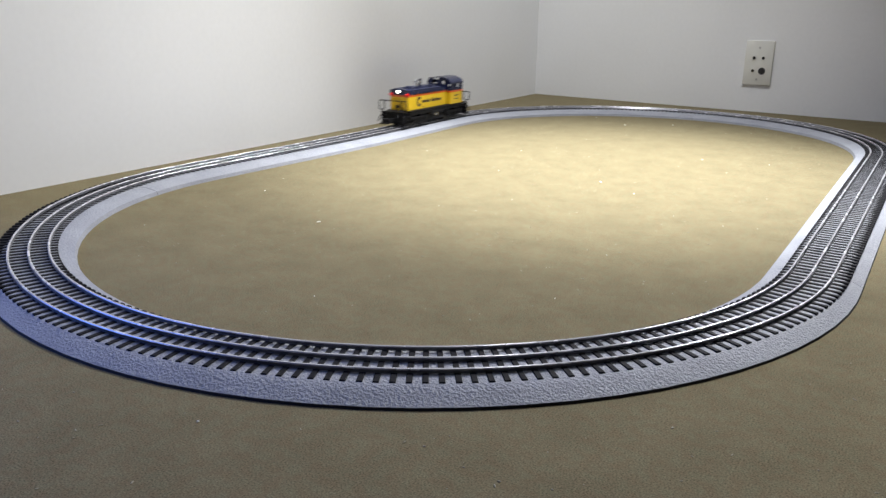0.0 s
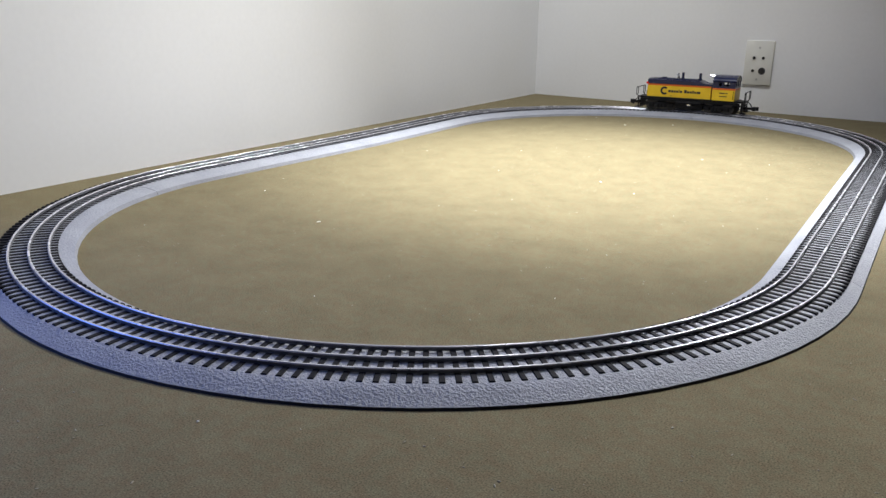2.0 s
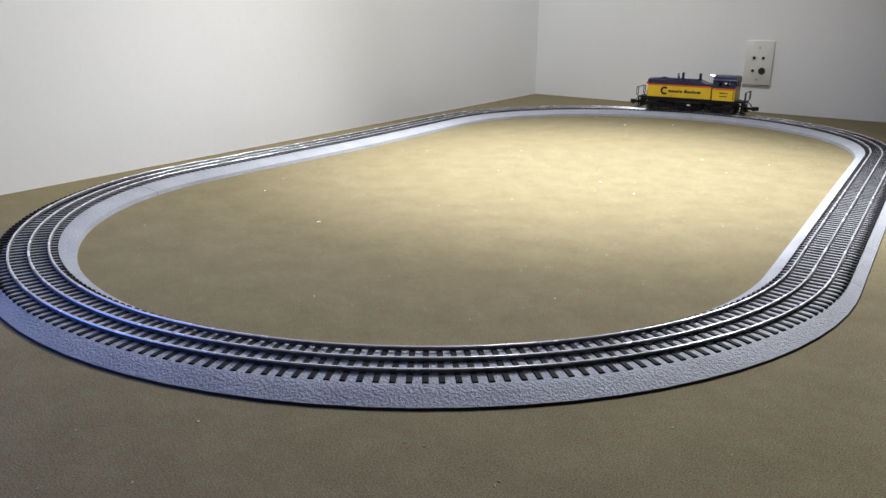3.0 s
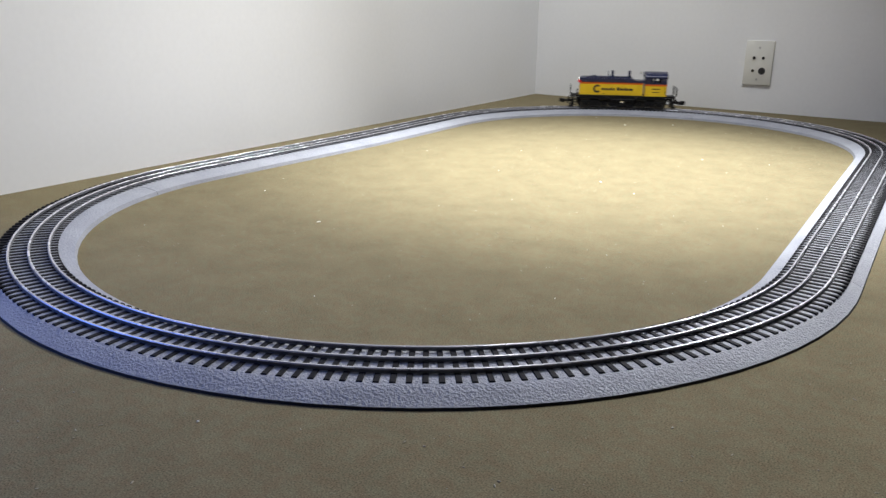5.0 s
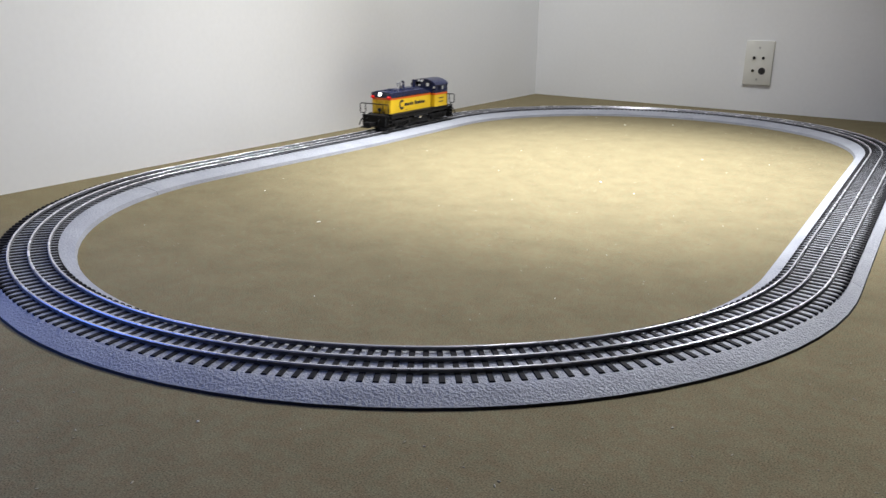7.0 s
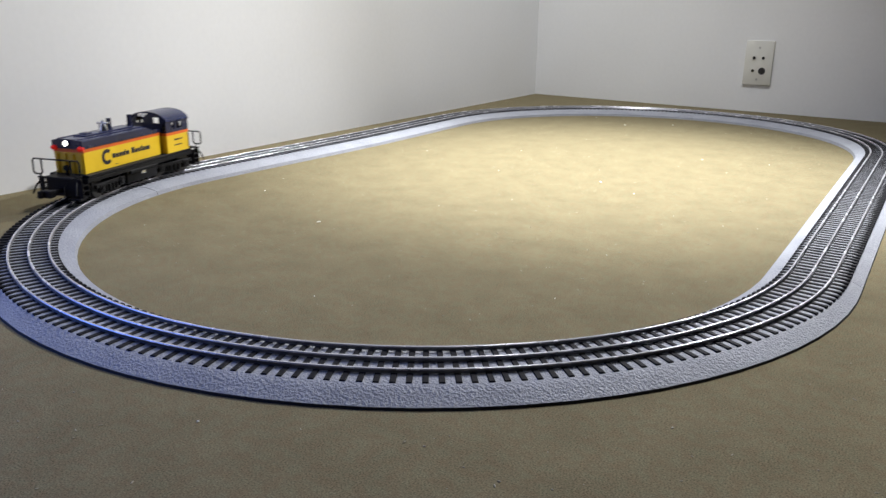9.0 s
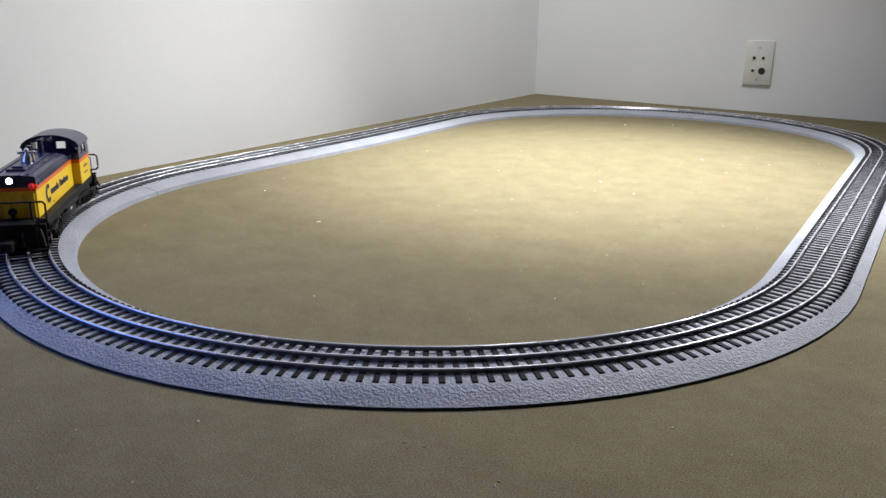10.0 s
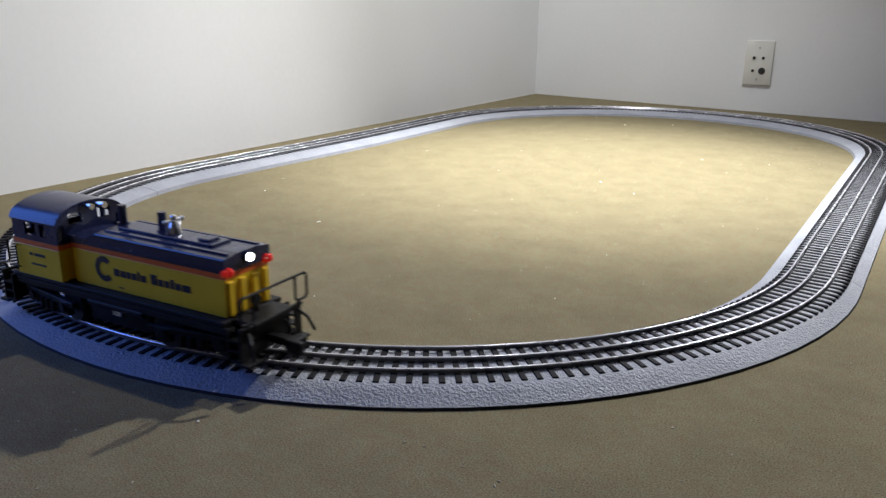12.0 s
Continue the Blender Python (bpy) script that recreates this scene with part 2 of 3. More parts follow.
def track():
    tie = tie_mesh()
    cuts = [0.0, HALF, 2 * HALF] + [2 * HALF + ARC * i / 4 for i in range(1, 5)] + [3 * HALF + ARC, 4 * HALF + ARC] + [4 * HALF + ARC + ARC * i / 4 for i in range(1, 5)]
    count = 0
    for s0, s1 in zip(cuts[:-1], cuts[1:]):
        bent = not (s0 < 2 * HALF - 1e-6 or 2 * HALF + ARC - 1e-6 < s0 < 4 * HALF + ARC - 1e-6)
        sec = thing("track_section", ("curved" if bent else "straight") + " three-rail toy track section with dark ties on grey roadbed", "toy track", "sections of the track oval")
        for off in (0.0168, 0.0, -0.0168):
            rail(s0, s1, off, sec)
        while (count + 0.5) * PITCH < s1:
            p, h = on_track((count + 0.5) * PITCH)
            t = new("tie", tie)
            t.parent = sec
            t.matrix_basis = pose(p.x, p.y, 0, 0, 0, math.degrees(h) + random.uniform(-0.6, 0.6))
            count += 1


# ---- wall plate ----


def wall_plate():
    along, z, w, h = 0.6068, 0.1127, 0.0640, 0.1005
    plate = thing("jack_plate", "ivory plastic wall plate with four round jacks", "wall plate")
    plate.matrix_basis = BACK @ pose(along, 0, z)
    bm = bmesh.new()
    box(bm, -w / 2, w / 2, -0.0055, 0.0, -h / 2, h / 2, bevel=0.0018)
    part("plate", bm, PLATE, plate, smooth=40)
    for px, pz, r in ((-0.0105, 0.0115, 0.0042), (0.0105, 0.0115, 0.0042), (-0.0105, -0.0180, 0.0042), (0.0098, -0.0180, 0.0064)):
        bm = bmesh.new()
        rod(bm, (px, -0.0050, pz), (px, -0.0066, pz), r * 1.25, 20)
        ring = part("jack_ring", bm, STEELY if r > 0.006 else PLATE, plate)
        # no real hole: the shade inside the opening is a dark disc
        bm = bmesh.new()
        rod(bm, (px, -0.0060, pz), (px, -0.0072, pz), r * 0.82, 18)
        part("jack_shade_disc", bm, HOLE_SHADE, ring, "dark round disc for the shade in the jack opening")
    for pz in (0.0345, -0.0375):
        bm = bmesh.new()
        rod(bm, (0, -0.0050, pz), (0, -0.0064, pz), 0.0026, 14)
        part("screw", bm, SCREW, plate, "small painted screw head")


wall_plate()

# ---- locomotive: x forward along the hood, z above the rail tops ----
HX0, HX1, HW = -0.0440, 0.0955, 0.0200       # hood
CX0, CX1, CW = -0.0960, -0.0485, 0.0274       # cab
DECK0, DECK1, DECKW = -0.1175, 0.1165, 0.0270  # deck
Z_DECK, Z_STRIPE, Z_BLUE, Z_HOOD = 0.0290, 0.0538, 0.0576, 0.0682


def arch(y):
    return 0.0690 + 0.0125 * math.sqrt(max(0.0, 1 - (y / (CW + 0.001)) ** 2))


def cab_end(x, depth, holes, z0):
    """An end wall of the cab under its arched roof, with openings (y0, y1, z0, z1)."""
    bm = bmesh.new()
    ys = sorted({-CW, CW, *[v for h in holes for v in h[:2]], *[CW * i / 8 for i in range(-8, 9)]})
    for a, b in zip(ys[:-1], ys[1:]):
        m = (a + b) / 2
        spans = [z0]
        for h in holes:
            if h[0] < m < h[1]:
                spans += [h[2], h[3]]
        spans.append(arch(m) - 0.0004)
        for lo, hi in zip(spans[::2], spans[1::2]):
            if hi > lo:
                box(bm, x, x + depth, a, b, lo, hi)
    bmesh.ops.remove_doubles(bm, verts=bm.verts, dist=0.00001)
    return bm


def locomotive():
    loco = thing("toy_locomotive", "yellow and navy toy diesel switcher with lit headlight on the track", "toy locomotive")
    # deck and frame
    deck = part("deck", boxes((DECK0 + 0.0165, DECK1 - 0.0175, -DECKW, DECKW, 0.0258, Z_DECK), bevel=0.0006), BLACK, loco, "black walkway deck")
    for x0, x1, xb in ((DECK0, DECK0 + 0.0170, DECK0 + 0.0010), (DECK1 - 0.0180, DECK1, DECK1 - 0.0040)):
        part("end_platform", boxes((x0, x1, -0.0185, 0.0185, 0.0255, Z_DECK - 0.0003), bevel=0.0006), BLACK, deck)
        part("end_beam", boxes((xb, xb + 0.0030, -0.0290, 0.0290, 0.0262, Z_DECK - 0.0008), bevel=0.0005), BLACK, deck)
    part("side_sill", boxes((-0.108, 0.104, -0.0264, -0.0242, 0.0205, 0.0252), bevel=0.0004), BLACK, deck)
    part("side_sill", boxes((-0.108, 0.104, 0.0242, 0.0264, 0.0205, 0.0252), bevel=0.0004), BLACK, deck)
    part("fuel_tank", boxes((-0.030, 0.030, -0.0230, 0.0230, 0.0045, 0.0250), bevel=0.0025), BLACK, loco, smooth=40)
    # hood
    hood = part("hood", boxes((HX0, HX1, -HW, HW, Z_DECK, Z_STRIPE), bevel=0.0005), YELLOW, loco, "yellow hood side panels")
    part("stripe", boxes((HX0, HX1 + 0.0002, -HW - 0.0002, HW + 0.0002, Z_STRIPE, Z_BLUE)), ORANGE, hood, "orange band")
    section = ((-HW - 0.0007, Z_BLUE), (HW + 0.0007, Z_BLUE), (HW + 0.0007, 0.0662), (HW - 0.0002, 0.0670), (0.008, Z_HOOD + 0.0004), (-0.008, Z_HOOD + 0.0004), (-HW + 0.0002, 0.0670), (-HW - 0.0007, 0.0662))
    top = part("hood_top", prism(section, "x", -0.0185, HX1 + 0.001), NAVY, loco, "glossy navy hood roof")
    drop = 0.0066
    bm = prism(section, "x", -0.0290, -0.0185)
    for v in bm.verts:
        if v.co.x < -0.02 and v.co.z > 0.0600:
            v.co.z -= drop * (0.6 if v.co.z < 0.0666 else 1.0)
    part("hood_slope", bm, NAVY, top)
    part("hood_step", prism([(u, v - (0 if v < 0.0600 else drop * (0.6 if v < 0.0666 else 1.0))) for u, v in section], "x", HX0 - 0.006, -0.0290), NAVY, top)
    part("roof_hatch", boxes((-0.010, 0.076, -0.0085, 0.0085, Z_HOOD, Z_HOOD + 0.0020), bevel=0.0007), NAVY, top)
    part("roof_hatch", boxes((0.060, 0.070, -0.0050, 0.0050, Z_HOOD + 0.0015, Z_HOOD + 0.0036), bevel=0.0008), NAVY, top)
    for y in (-1, 1):
        part("roof_ledge", boxes((-0.016, HX1 - 0.002, min(y * 0.0125, y * 0.0150), max(y * 0.0125, y * 0.0150), Z_HOOD - 0.0014, Z_HOOD + 0.0007), bevel=0.0003), NAVY, top)
        part("drip_rail", boxes((-0.012, HX1 - 0.006, y * (HW + 0.0004) - 0.0008, y * (HW + 0.0004) + 0.0008, 0.0590, 0.0600)), NAVY, top)
    for y in (-0.0160, -0.0055, 0.0055, 0.0160):
        part("front_rib", boxes((HX1 - 0.0005, HX1 + 0.0018, y - 0.0022, y + 0.0022, Z_DECK + 0.0005, Z_STRIPE - 0.0020), bevel=0.0005), YELLOW, hood)
    # headlight and markers on the hood's nose
    bm = bmesh.new()
    rod(bm, (HX1, 0, 0.0640), (HX1 + 0.0032, 0, 0.0640), 0.0036, 20)
    house = part("headlight_housing", bm, NAVY, loco)
    bm = bmesh.new()
    rod(bm, (HX1 + 0.0028, 0, 0.0640), (HX1 + 0.0040, 0, 0.0640), 0.0029, 20, 0.0024)
    part("headlight", bm, LAMPW, house, "lit white headlight lens")
    for y in (-1, 1):
        bm = bmesh.new()
        rod(bm, (HX1 - 0.001, y * 0.0168, 0.0584), (HX1 + 0.0030, y * 0.0176, 0.0584), 0.0034, 16, 0.0026)
        rod(bm, (HX1 + 0.0005, y * 0.0170, 0.0584), (HX1 + 0.0008, y * 0.0215, 0.0584), 0.0026, 14, 0.0020)
        bmesh.ops.create_uvsphere(bm, u_segments=14, v_segments=8, radius=0.0025, matrix=Matrix.Translation((HX1 + 0.0030, y * 0.0176, 0.0584)))
        part("marker_light", bm, LENSR, loco, "red marker lens", smooth=40)
    # cab
    low = part("cab_body", boxes((CX0, CX1, -CW, CW, Z_DECK, 0.0520), bevel=0.0005), YELLOW, loco, "yellow lower cab walls")
    part("stripe", boxes((CX0 - 0.0002, CX1 + 0.0002, -CW - 0.0002, CW + 0.0002, 0.0520, 0.0555)), ORANGE, low, "orange band")
    part("cab_floor", boxes((CX0 + 0.002, CX1 - 0.002, -CW + 0.002, CW - 0.002, 0.0553, 0.0562)), BLACK, loco)
    part("cab_front", cab_end(CX1 - 0.0018, 0.0018, ((-0.0265, -0.0215, 0.0580, 0.0685), (-0.0175, -0.0065, 0.0680, 0.0755), (0.0065, 0.0175, 0.0680, 0.0755), (0.0215, 0.0265, 0.0580, 0.0685)), 0.0555), NAVY, loco, "navy cab wall with window openings")
    part("cab_rear", cab_end(CX0, 0.0018, ((-0.0255, -0.0150, 0.0595, 0.0695), (-0.0050, 0.0050, 0.0595, 0.0720), (0.0150, 0.0255, 0.0595, 0.0695)), 0.0555), NAVY, loco, "navy cab wall with window openings")
    for y in (-1, 1):
        a, b = sorted((y * CW, y * (CW - 0.0018)))
        part("cab_side", boxes((CX0 + 0.0018, CX1 - 0.0018, a, b, 0.0555, 0.0595), (CX0 + 0.0018, CX1 - 0.0018, a, b, 0.0682, 0.0693), (CX0 + 0.0018, CX0 + 0.0130, a, b, 0.0595, 0.0682), (CX0 + 0.0250, CX0 + 0.0290, a, b, 0.0595, 0.0682), (CX1 - 0.0130, CX1 - 0.0018, a, b, 0.0595, 0.0682)), NAVY, loco, "navy cab side with two window openings")
    pts = [(CW + 0.0012) * math.sin(math.pi / 2 * i / 10) for i in range(-10, 11)]
    outer = [(y, 0.0689 + 0.0136 * math.sqrt(max(0, 1 - (y / (CW + 0.0013)) ** 2))) for y in pts]
    inner = [(y * 0.95, z - 0.0014) for y, z in outer][::-1]
    part("cab_roof", prism(outer + inner, "x", CX0 - 0.0010, CX1 + 0.0008), NAVY, loco, "arched navy cab roof", smooth=30)
    bm = bmesh.new()
    rod(bm, (CX1 + 0.0005, 0.004, 0.0795), (CX1 + 0.0120, 0.004, 0.0795), 0.0009, 10, 0.0024)
    rod(bm, (CX1 + 0.0005, -0.004, 0.0795), (CX1 + 0.0090, -0.004, 0.0795), 0.0009, 10, 0.0022)
    rod(bm, (CX1 + 0.002, 0.0, 0.0775), (CX1 + 0.002, 0.0, 0.0800), 0.0014, 8)
    part("horn", bm, CHROME, loco, "small chrome horn")
    # stacks and bell
    for x in (-0.0140, 0.0240):
        bm = bmesh.new()
        rod(bm, (x, 0, Z_HOOD), (x, 0, Z_HOOD + 0.0150), 0.0030, 18, 0.0028)
        rod(bm, (x, 0, Z_HOOD), (x, 0, Z_HOOD + 0.0030), 0.0046, 18, 0.0040)
        part("exhaust_stack", bm, NAVY, loco, smooth=40)
    bm = bmesh.new()
    for y in (-0.0052, 0.0052):
        rod(bm, (0.0345, y, Z_HOOD), (0.0345, y, Z_HOOD + 0.0105), 0.0010, 8)
    rod(bm, (0.0345, -0.0072, Z_HOOD + 0.0105), (0.0345, 0.0072, Z_HOOD + 0.0105), 0.0011, 8)
    rod(bm, (0.0345, 0, Z_HOOD + 0.0022), (0.0345, 0, Z_HOOD + 0.0062), 0.0048, 18, 0.0036)
    rod(bm, (0.0345, 0, Z_HOOD + 0.0062), (0.0345, 0, Z_HOOD + 0.0105), 0.0036, 18, 0.0016)
    for x, y, z, r in ((0.0345, 0, 0.0125, 0.0021), (0.0345, -0.0072, 0.0105, 0.0016), (0.0345, 0.0072, 0.0105, 0.0016)):
        bmesh.ops.create_uvsphere(bm, u_segments=12, v_segments=8, radius=r, matrix=Matrix.Translation((x, y, Z_HOOD + z)))
    part("bell", bm, CHROME, loco, "shiny chrome bell in its yoke", smooth=40)
    # lettering as plain marks: a ring open to the front, and bars
    for y in (-1, 1):
        bm = bmesh.new()
        ring = []
        cx, cz = (0.0575, 0.0432) if y > 0 else (-0.0130, 0.0432)
        for i in range(25):
            a = radians(45 + 270 * i / 24)
            for r in (0.0048, 0.0090):
                ring.append(bm.verts.new((cx - y * r * math.cos(a), y * (HW + 0.0003), cz + r * math.sin(a))))
        for i in range(24):
            bm.faces.new((ring[2 * i], ring[2 * i + 1], ring[2 * i + 3], ring[2 * i + 2]))
        x = 0.0092
        for w, tall in ((0.0042, 0.0044), (0.0038, 0.0040), (0.0036, 0.0040), (0.0036, 0.0040), (0.0016, 0.0058), (0.0040, 0.0040), (0, 0), (0.0046, 0.0060), (0.0040, 0.0040), (0.0036, 0.0040), (0.0026, 0.0056), (0.0040, 0.0040), (0.0062, 0.0040)):
            w *= 1.22
            if w:
                xa, xb = sorted((cx - y * x, cx - y * (x + w)))
                box(bm, xa, xb, min(y * HW, y * (HW + 0.0003)), max(y * HW, y * (HW + 0.0003)), 0.0400, 0.0400 + 1.15 * tall)
            x += w + 0.0010 if w else 0.0034
        mark = cx - y * 0.0150
        box(bm, mark - 0.0022, mark + 0.0022, min(y * HW, y * (HW + 0.0003)), max(y * HW, y * (HW + 0.0003)), 0.0318, 0.0326)
        part("lettering", bm, INK, hood, "navy emblem ring and lettering bars")
        ya, yb = sorted((y * CW, y * (CW + 0.0003)))
        part("cab_lettering", boxes((-0.081, -0.077, ya, yb, 0.0444, 0.0464), (-0.0755, -0.064, ya, yb, 0.0444, 0.0464), (-0.080, -0.064, ya, yb, 0.0376, 0.0390)), INK, low, "small navy lettering bars")
    # grab irons, hand brake and hoses
    for y in (-1, 1):
        part("grab_iron", rods([(CX0 + 0.003, y * (CW + 0.0002), 0.034), (CX0 + 0.003, y * (CW + 0.0018), 0.034), (CX0 + 0.003, y * (CW + 0.0018), 0.050), (CX0 + 0.003, y * (CW + 0.0002), 0.050)], 0.0005), BLACK, loco, "thin black grab iron")
        # a small bright block halfway along the tank's side
        part("tank_bright_spot", boxes((-0.004, 0.004, min(y * 0.0225, y * 0.0250), max(y * 0.0225, y * 0.0250), 0.0130, 0.0190), bevel=0.0006), CHROME, loco, "small bright block on the fuel tank side")
        part("air_tank", rod(bmesh.new(), (-0.026, y * 0.0238, 0.0195), (0.026, y * 0.0238, 0.0195), 0.0032, 14), BLACK, loco, smooth=40)
    bm = rod(bmesh.new(), (HX1 + 0.0060, 0.0, Z_DECK), (HX1 + 0.0060, 0.0, Z_DECK + 0.0060), 0.0016, 10)
    rod(bm, (HX1 + 0.0045, 0.0, Z_DECK + 0.0075), (HX1 + 0.0075, 0.0, Z_DECK + 0.0075), 0.0034, 16)
    part("hand_brake", bm, BLACK, loco, "black hand brake wheel", smooth=40)
    # railings
    for sx in (1, -1):
        xe = DECK1 - 0.001 if sx > 0 else DECK0 + 0.001
        for y in (-1, 1):
            xo, yi, yo, lo, hi, c = xe + sx * 0.0016, 0.0195, 0.0312, Z_DECK + 0.0025, Z_DECK + 0.0196, 0.0020
            loop = [(yi, hi), (yo - c, hi), (yo, hi - c), (yo, lo + c), (yo - c, lo), (yi + c, lo), (yi, lo + c), (yi, hi)]
            part("handrail", rods([(xo, y * py, pz) for py, pz in loop], 0.0009), BLACK, loco, "thin black wire handrail loop")
            part("rail_post", rods([(xe - sx * 0.0016, y * 0.0235, Z_DECK - 0.002), (xo, y * 0.0235, lo)], 0.0009), BLACK, loco)
        part("end_rail", rods([(xe + sx * 0.0016, -0.0195, Z_DECK + 0.0196), (xe + sx * 0.0016, 0.0195, Z_DECK + 0.0196)], 0.0009), BLACK, loco, "thin black wire handrail")
        # pilot, steps, coupler
        part("pilot", boxes(tuple(sorted((xe - sx * 0.0040, xe - sx * 0.0070))) + (-0.0200, 0.0200, 0.0060, 0.0252), tuple(sorted((xe + sx * 0.0040, xe - sx * 0.0060))) + (-0.0300, -0.0120, 0.0040, 0.0060), tuple(sorted((xe + sx * 0.0040, xe - sx * 0.0060))) + (0.0120, 0.0300, 0.0040, 0.0060), bevel=0.0004), BLACK, loco, "black end sill with footboards")
        for y in (-1, 1):
            ya, yb = sorted((y * 0.0290, y * 0.0225))
            xa = xe - sx * 0.0130
            part("step", boxes(*[tuple(sorted((xe - sx * 0.002, xa))) + (ya, yb, z, z + 0.0012) for z in (0.0060, 0.0125, 0.0190)], tuple(sorted((xe - sx * 0.002, xe - sx * 0.0032))) + (ya, yb, 0.006, 0.026), tuple(sorted((xa, xa + sx * 0.0012))) + (ya, yb, 0.006, 0.026)), BLACK, loco, "black corner steps")
        bm = bmesh.new()
        box(bm, *sorted((xe - sx * 0.004, xe + sx * 0.0150)), -0.0035, 0.0035, 0.0110, 0.0160, bevel=0.0008)
        box(bm, *sorted((xe + sx * 0.0135, xe + sx * 0.0215)), -0.0075, 0.0060, 0.0090, 0.0175, bevel=0.0014)
        box(bm, *sorted((xe + sx * 0.0195, xe + sx * 0.0260)), -0.0080, -0.0030, 0.0090, 0.0175, bevel=0.0012)
        part("coupler", bm, BLACK, loco, "black knuckle coupler")
        for y in (-1, 1):
            part("uncoupling_lever", rods([(xe, y * 0.0240, 0.0240), (xe + sx * 0.0050, y * 0.0270, 0.0190), (xe + sx * 0.0085, y * 0.0290, 0.0105)], 0.0011), BLACK, loco)
        part("drawbar_hose", rods([(xe + sx * 0.001, 0.010, 0.022), (xe + sx * 0.005, 0.0105, 0.017), (xe + sx * 0.006, 0.011, 0.010)], 0.0008), BLACK, loco)
    return loco


AXLE_R = 0.0120
PIVOT = 0.065


def truck(loco, x):
    t = part("truck", boxes((-0.022, 0.022, -0.0100, 0.0100, 0.0090, 0.0240), bevel=0.001), BLACK, loco, "black four-wheel truck", at=pose(x, 0, 0))
    for y in (-1, 1):
        bm = bmesh.new()
        ya, yb = sorted((y * 0.0225, y * 0.0262))
        box(bm, -0.0330, 0.0330, ya, yb, 0.0125, 0.0170, bevel=0.0006)
        box(bm, -0.0120, 0.0120, ya, yb, 0.0050, 0.0140, bevel=0.0008)
        for ax in (-0.0215, 0.0215):
            box(bm, ax - 0.0055, ax + 0.0055, ya - 0.0006, yb + 0.0010, 0.0065, 0.0165, bevel=0.0009)
            rod(bm, (ax, y * 0.0250, 0.0115), (ax, y * 0.0285, 0.0115), 0.0034, 12)
        for ax in (-0.0075, 0.0, 0.0075):
            rod(bm, (ax, y * 0.0268, 0.0060), (ax, y * 0.0268, 0.0135), 0.0020, 10)
        part("side_frame", bm, BLACK, t)
    wheels = []
    for ax in (-0.0215, 0.0215):
        bm = bmesh.new()
        rod(bm, (0, -0.0190, 0), (0, 0.0190, 0), 0.0020, 10)
        for y in (-1, 1):
            rod(bm, (0, y * 0.0150, 0), (0, y * 0.0195, 0), AXLE_R, 28)
            rod(bm, (0, y * 0.0138, 0), (0, y * 0.0150, 0), AXLE_R + 0.0014, 28)
        wheels.append((part("wheelset", bm, STEELY, t, "dull steel flanged wheels", smooth=40, at=pose(ax, 0, AXLE_R)), ax))
    return t, wheels


LOCO = locomotive()
TRUCKS = [truck(LOCO, PIVOT), truck(LOCO, -PIVOT)]

# ---- lint on the carpet ----


def lint(name, count, sizes, material, label, seed):
    bm = bmesh.new()
    rnd = random.Random(seed)
    made = 0
    while made < count:
        x, y = rnd.uniform(-0.40, 0.75), rnd.uniform(-1.0, 0.65)
        d = (x ** 2 + max(0.0, abs(y) - HALF) ** 2) ** 0.5
        if 0.33 < d < 0.47 or x < -0.2 and d > 0.4:
            continue
        made += 1
        r = rnd.choice(sizes)
        bmesh.ops.create_icosphere(bm, subdivisions=1, radius=r, matrix=Matrix.Translation((x, y, r * 0.4)) @ pose(0, 0, 0, 0, 0, rnd.uniform(0, 180)) @ Matrix.Diagonal((rnd.uniform(1, 3.6), 1, 0.6, 1)))
    tagged(part(name, bm, material), label, "lint", kind="stuff")


lint("lint", 80, (0.0003, 0.0004, 0.0005, 0.0009), LINT, "tiny white lint specks on the tan carpet", 5)
lint("fibres", 1100, (0.0003, 0.0004, 0.0005), FIBRE, "loose pale fibres scattered over the tan carpet", 9)
track()

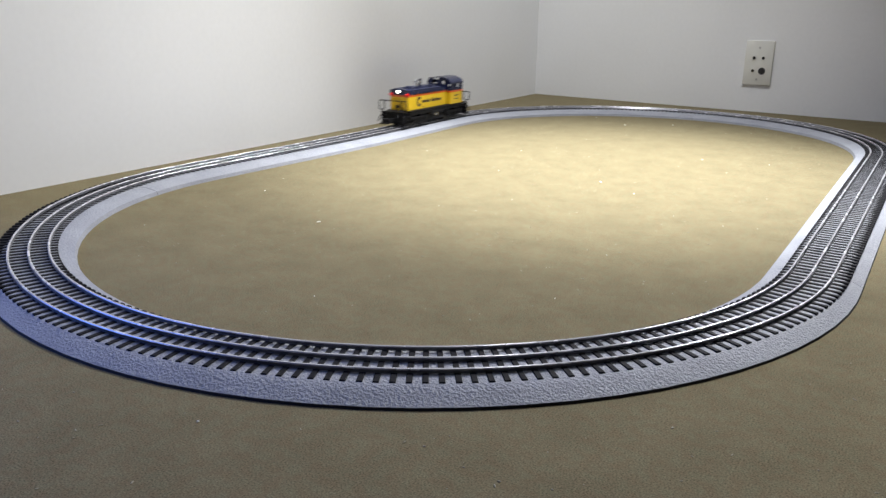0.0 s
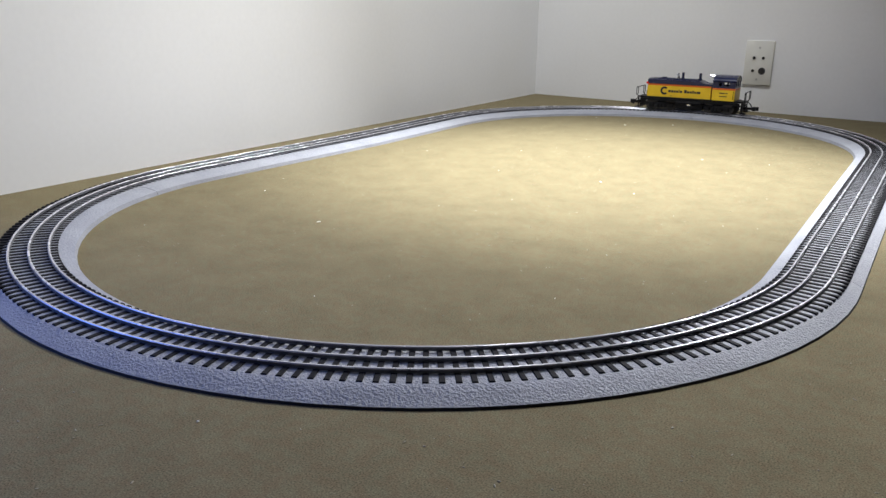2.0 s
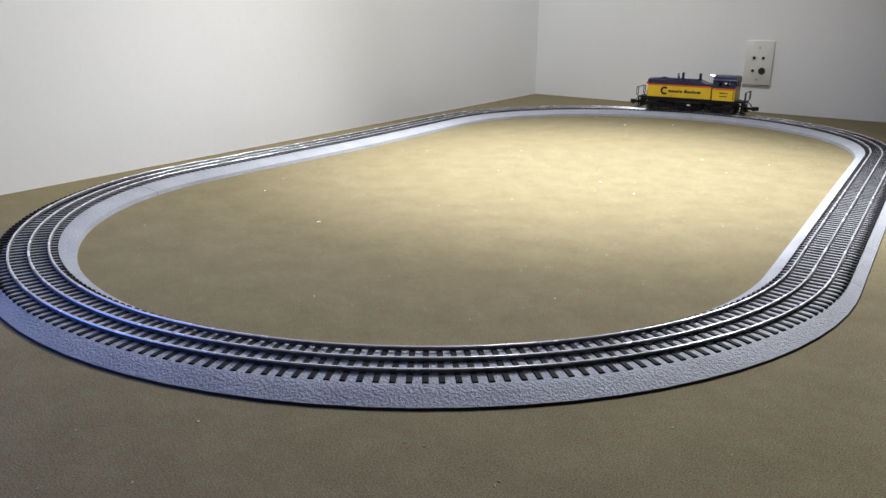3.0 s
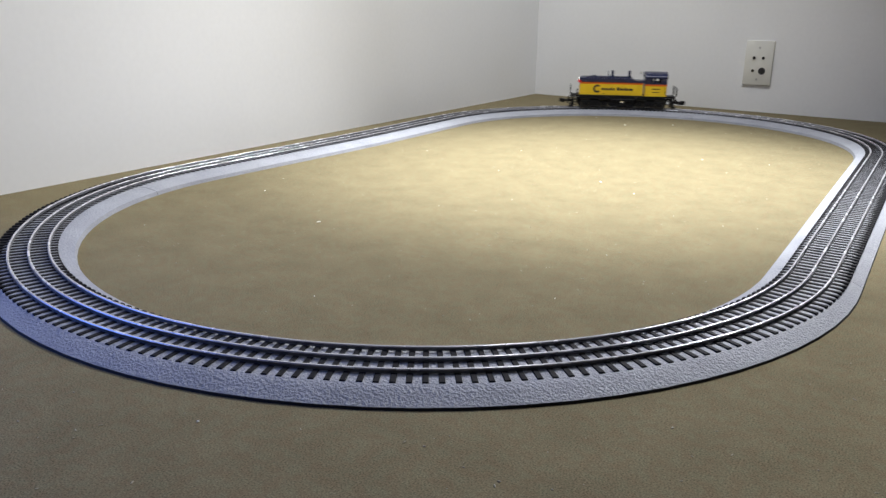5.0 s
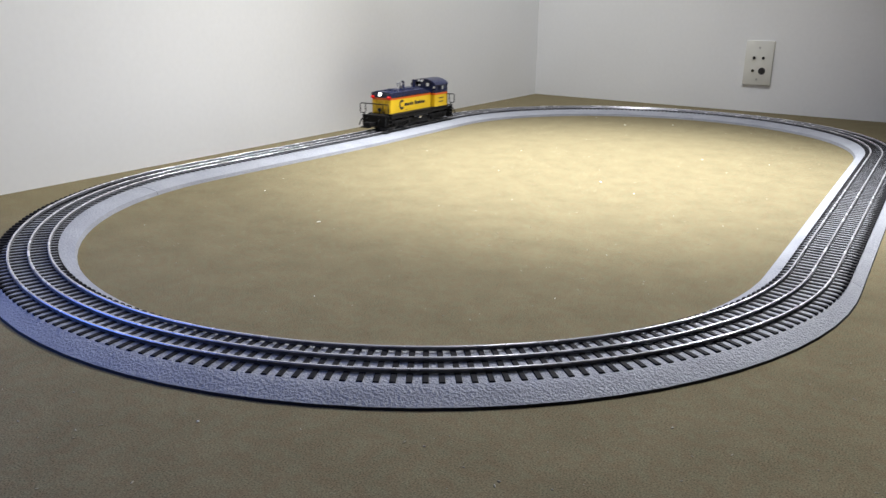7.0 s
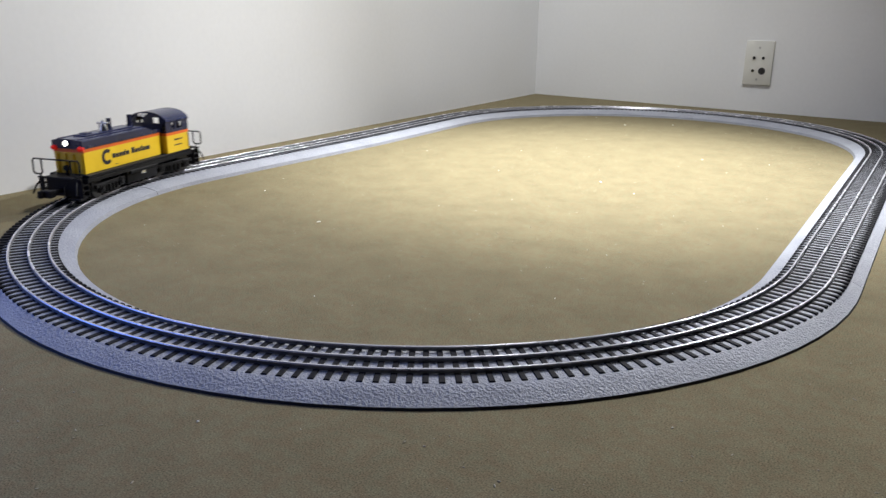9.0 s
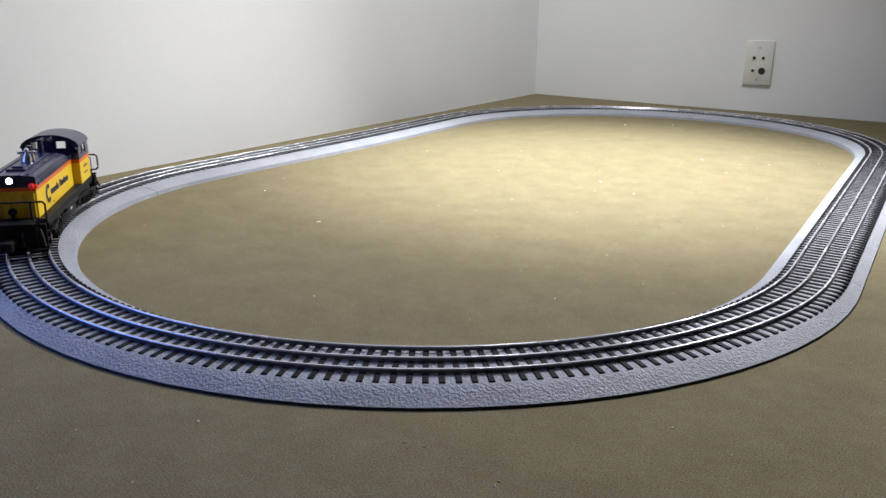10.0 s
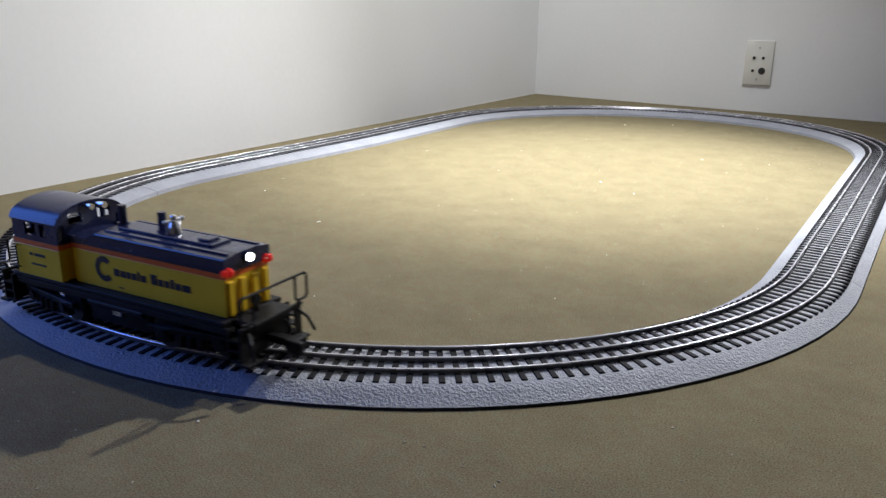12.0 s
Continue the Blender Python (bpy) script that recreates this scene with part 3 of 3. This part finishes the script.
# ---- motion: backs away round the far bend, stops, comes back and round the near bend ----
RUN = ((0.0, 0.0879), (0.5, -0.2647), (1.0, -0.5016), (1.5, -0.6118), (2.0, -0.6221), (2.5, -0.6222), (3.2, -0.6222), (3.8, -0.6205), (4.2, -0.602), (4.5, -0.571), (4.8, -0.522), (5.0, -0.4641), (5.5, -0.3112), (6.0, -0.1548), (6.5, -0.0125), (7.0, 0.1482), (8.0, 0.464), (8.8, 0.736), (9.0, 0.7971), (9.5, 0.908), (10.0, 1.0014), (10.5, 1.0807), (11.0, 1.1657), (11.5, 1.2615), (12.0, 1.3434))


def run_at(t):
    """The locomotive's way along the track at t seconds, eased between the known times with no overshoot."""
    k = max(i for i in range(len(RUN) - 1) if RUN[i][0] <= t + 1e-9)

    def slope(i):
        if i == 0 or i == len(RUN) - 1:
            a, b = (0, 1) if i == 0 else (i - 1, i)
            return (RUN[b][1] - RUN[a][1]) / (RUN[b][0] - RUN[a][0])
        l = (RUN[i][1] - RUN[i - 1][1]) / (RUN[i][0] - RUN[i - 1][0])
        r = (RUN[i + 1][1] - RUN[i][1]) / (RUN[i + 1][0] - RUN[i][0])
        return 0.0 if l * r <= 0 else 2 * l * r / (l + r)

    (t0, a), (t1, b) = RUN[k], RUN[k + 1]
    h = t1 - t0
    u = (t - t0) / h
    return a * (2 * u ** 3 - 3 * u ** 2 + 1) + b * (3 * u ** 2 - 2 * u ** 3) + h * (slope(k) * (u ** 3 - 2 * u ** 2 + u) + slope(k + 1) * (u ** 3 - u ** 2))


def motions():
    steps = [i / 10 for i in range(121)]
    rows, turns = [], ([], [])
    for t in steps:
        s = run_at(t)
        (a, ha), (b, hb) = on_track(s + PIVOT), on_track(s - PIVOT)
        m, d = (a + b) / 2, a - b
        h = math.atan2(d.y, d.x)
        rows.append((t, pose(m.x, m.y, RAIL_Z, 0, 0, math.degrees(h))))
        for k, (hh, x) in enumerate(((ha, PIVOT), (hb, -PIVOT))):
            turn = (hh - h + math.pi) % (2 * math.pi) - math.pi
            turns[k].append((t, pose(x, 0, 0, 0, 0, math.degrees(turn))))
    walk(LOCO, rows)
    for k in (0, 1):
        walk(TRUCKS[k][0], turns[k])
    spin, angle, last = [], 0.0, run_at(0.0)
    for i in range(361):
        s = run_at(i / 30)
        angle += max(-1.5, min(1.5, (s - last) / AXLE_R))
        last = s
        spin.append((i / 30, math.degrees(angle)))
    for _, wheels in TRUCKS:
        for w, ax in wheels:
            walk(w, [(t, pose(ax, 0, AXLE_R, 0, a, 0)) for t, a in spin])


motions()
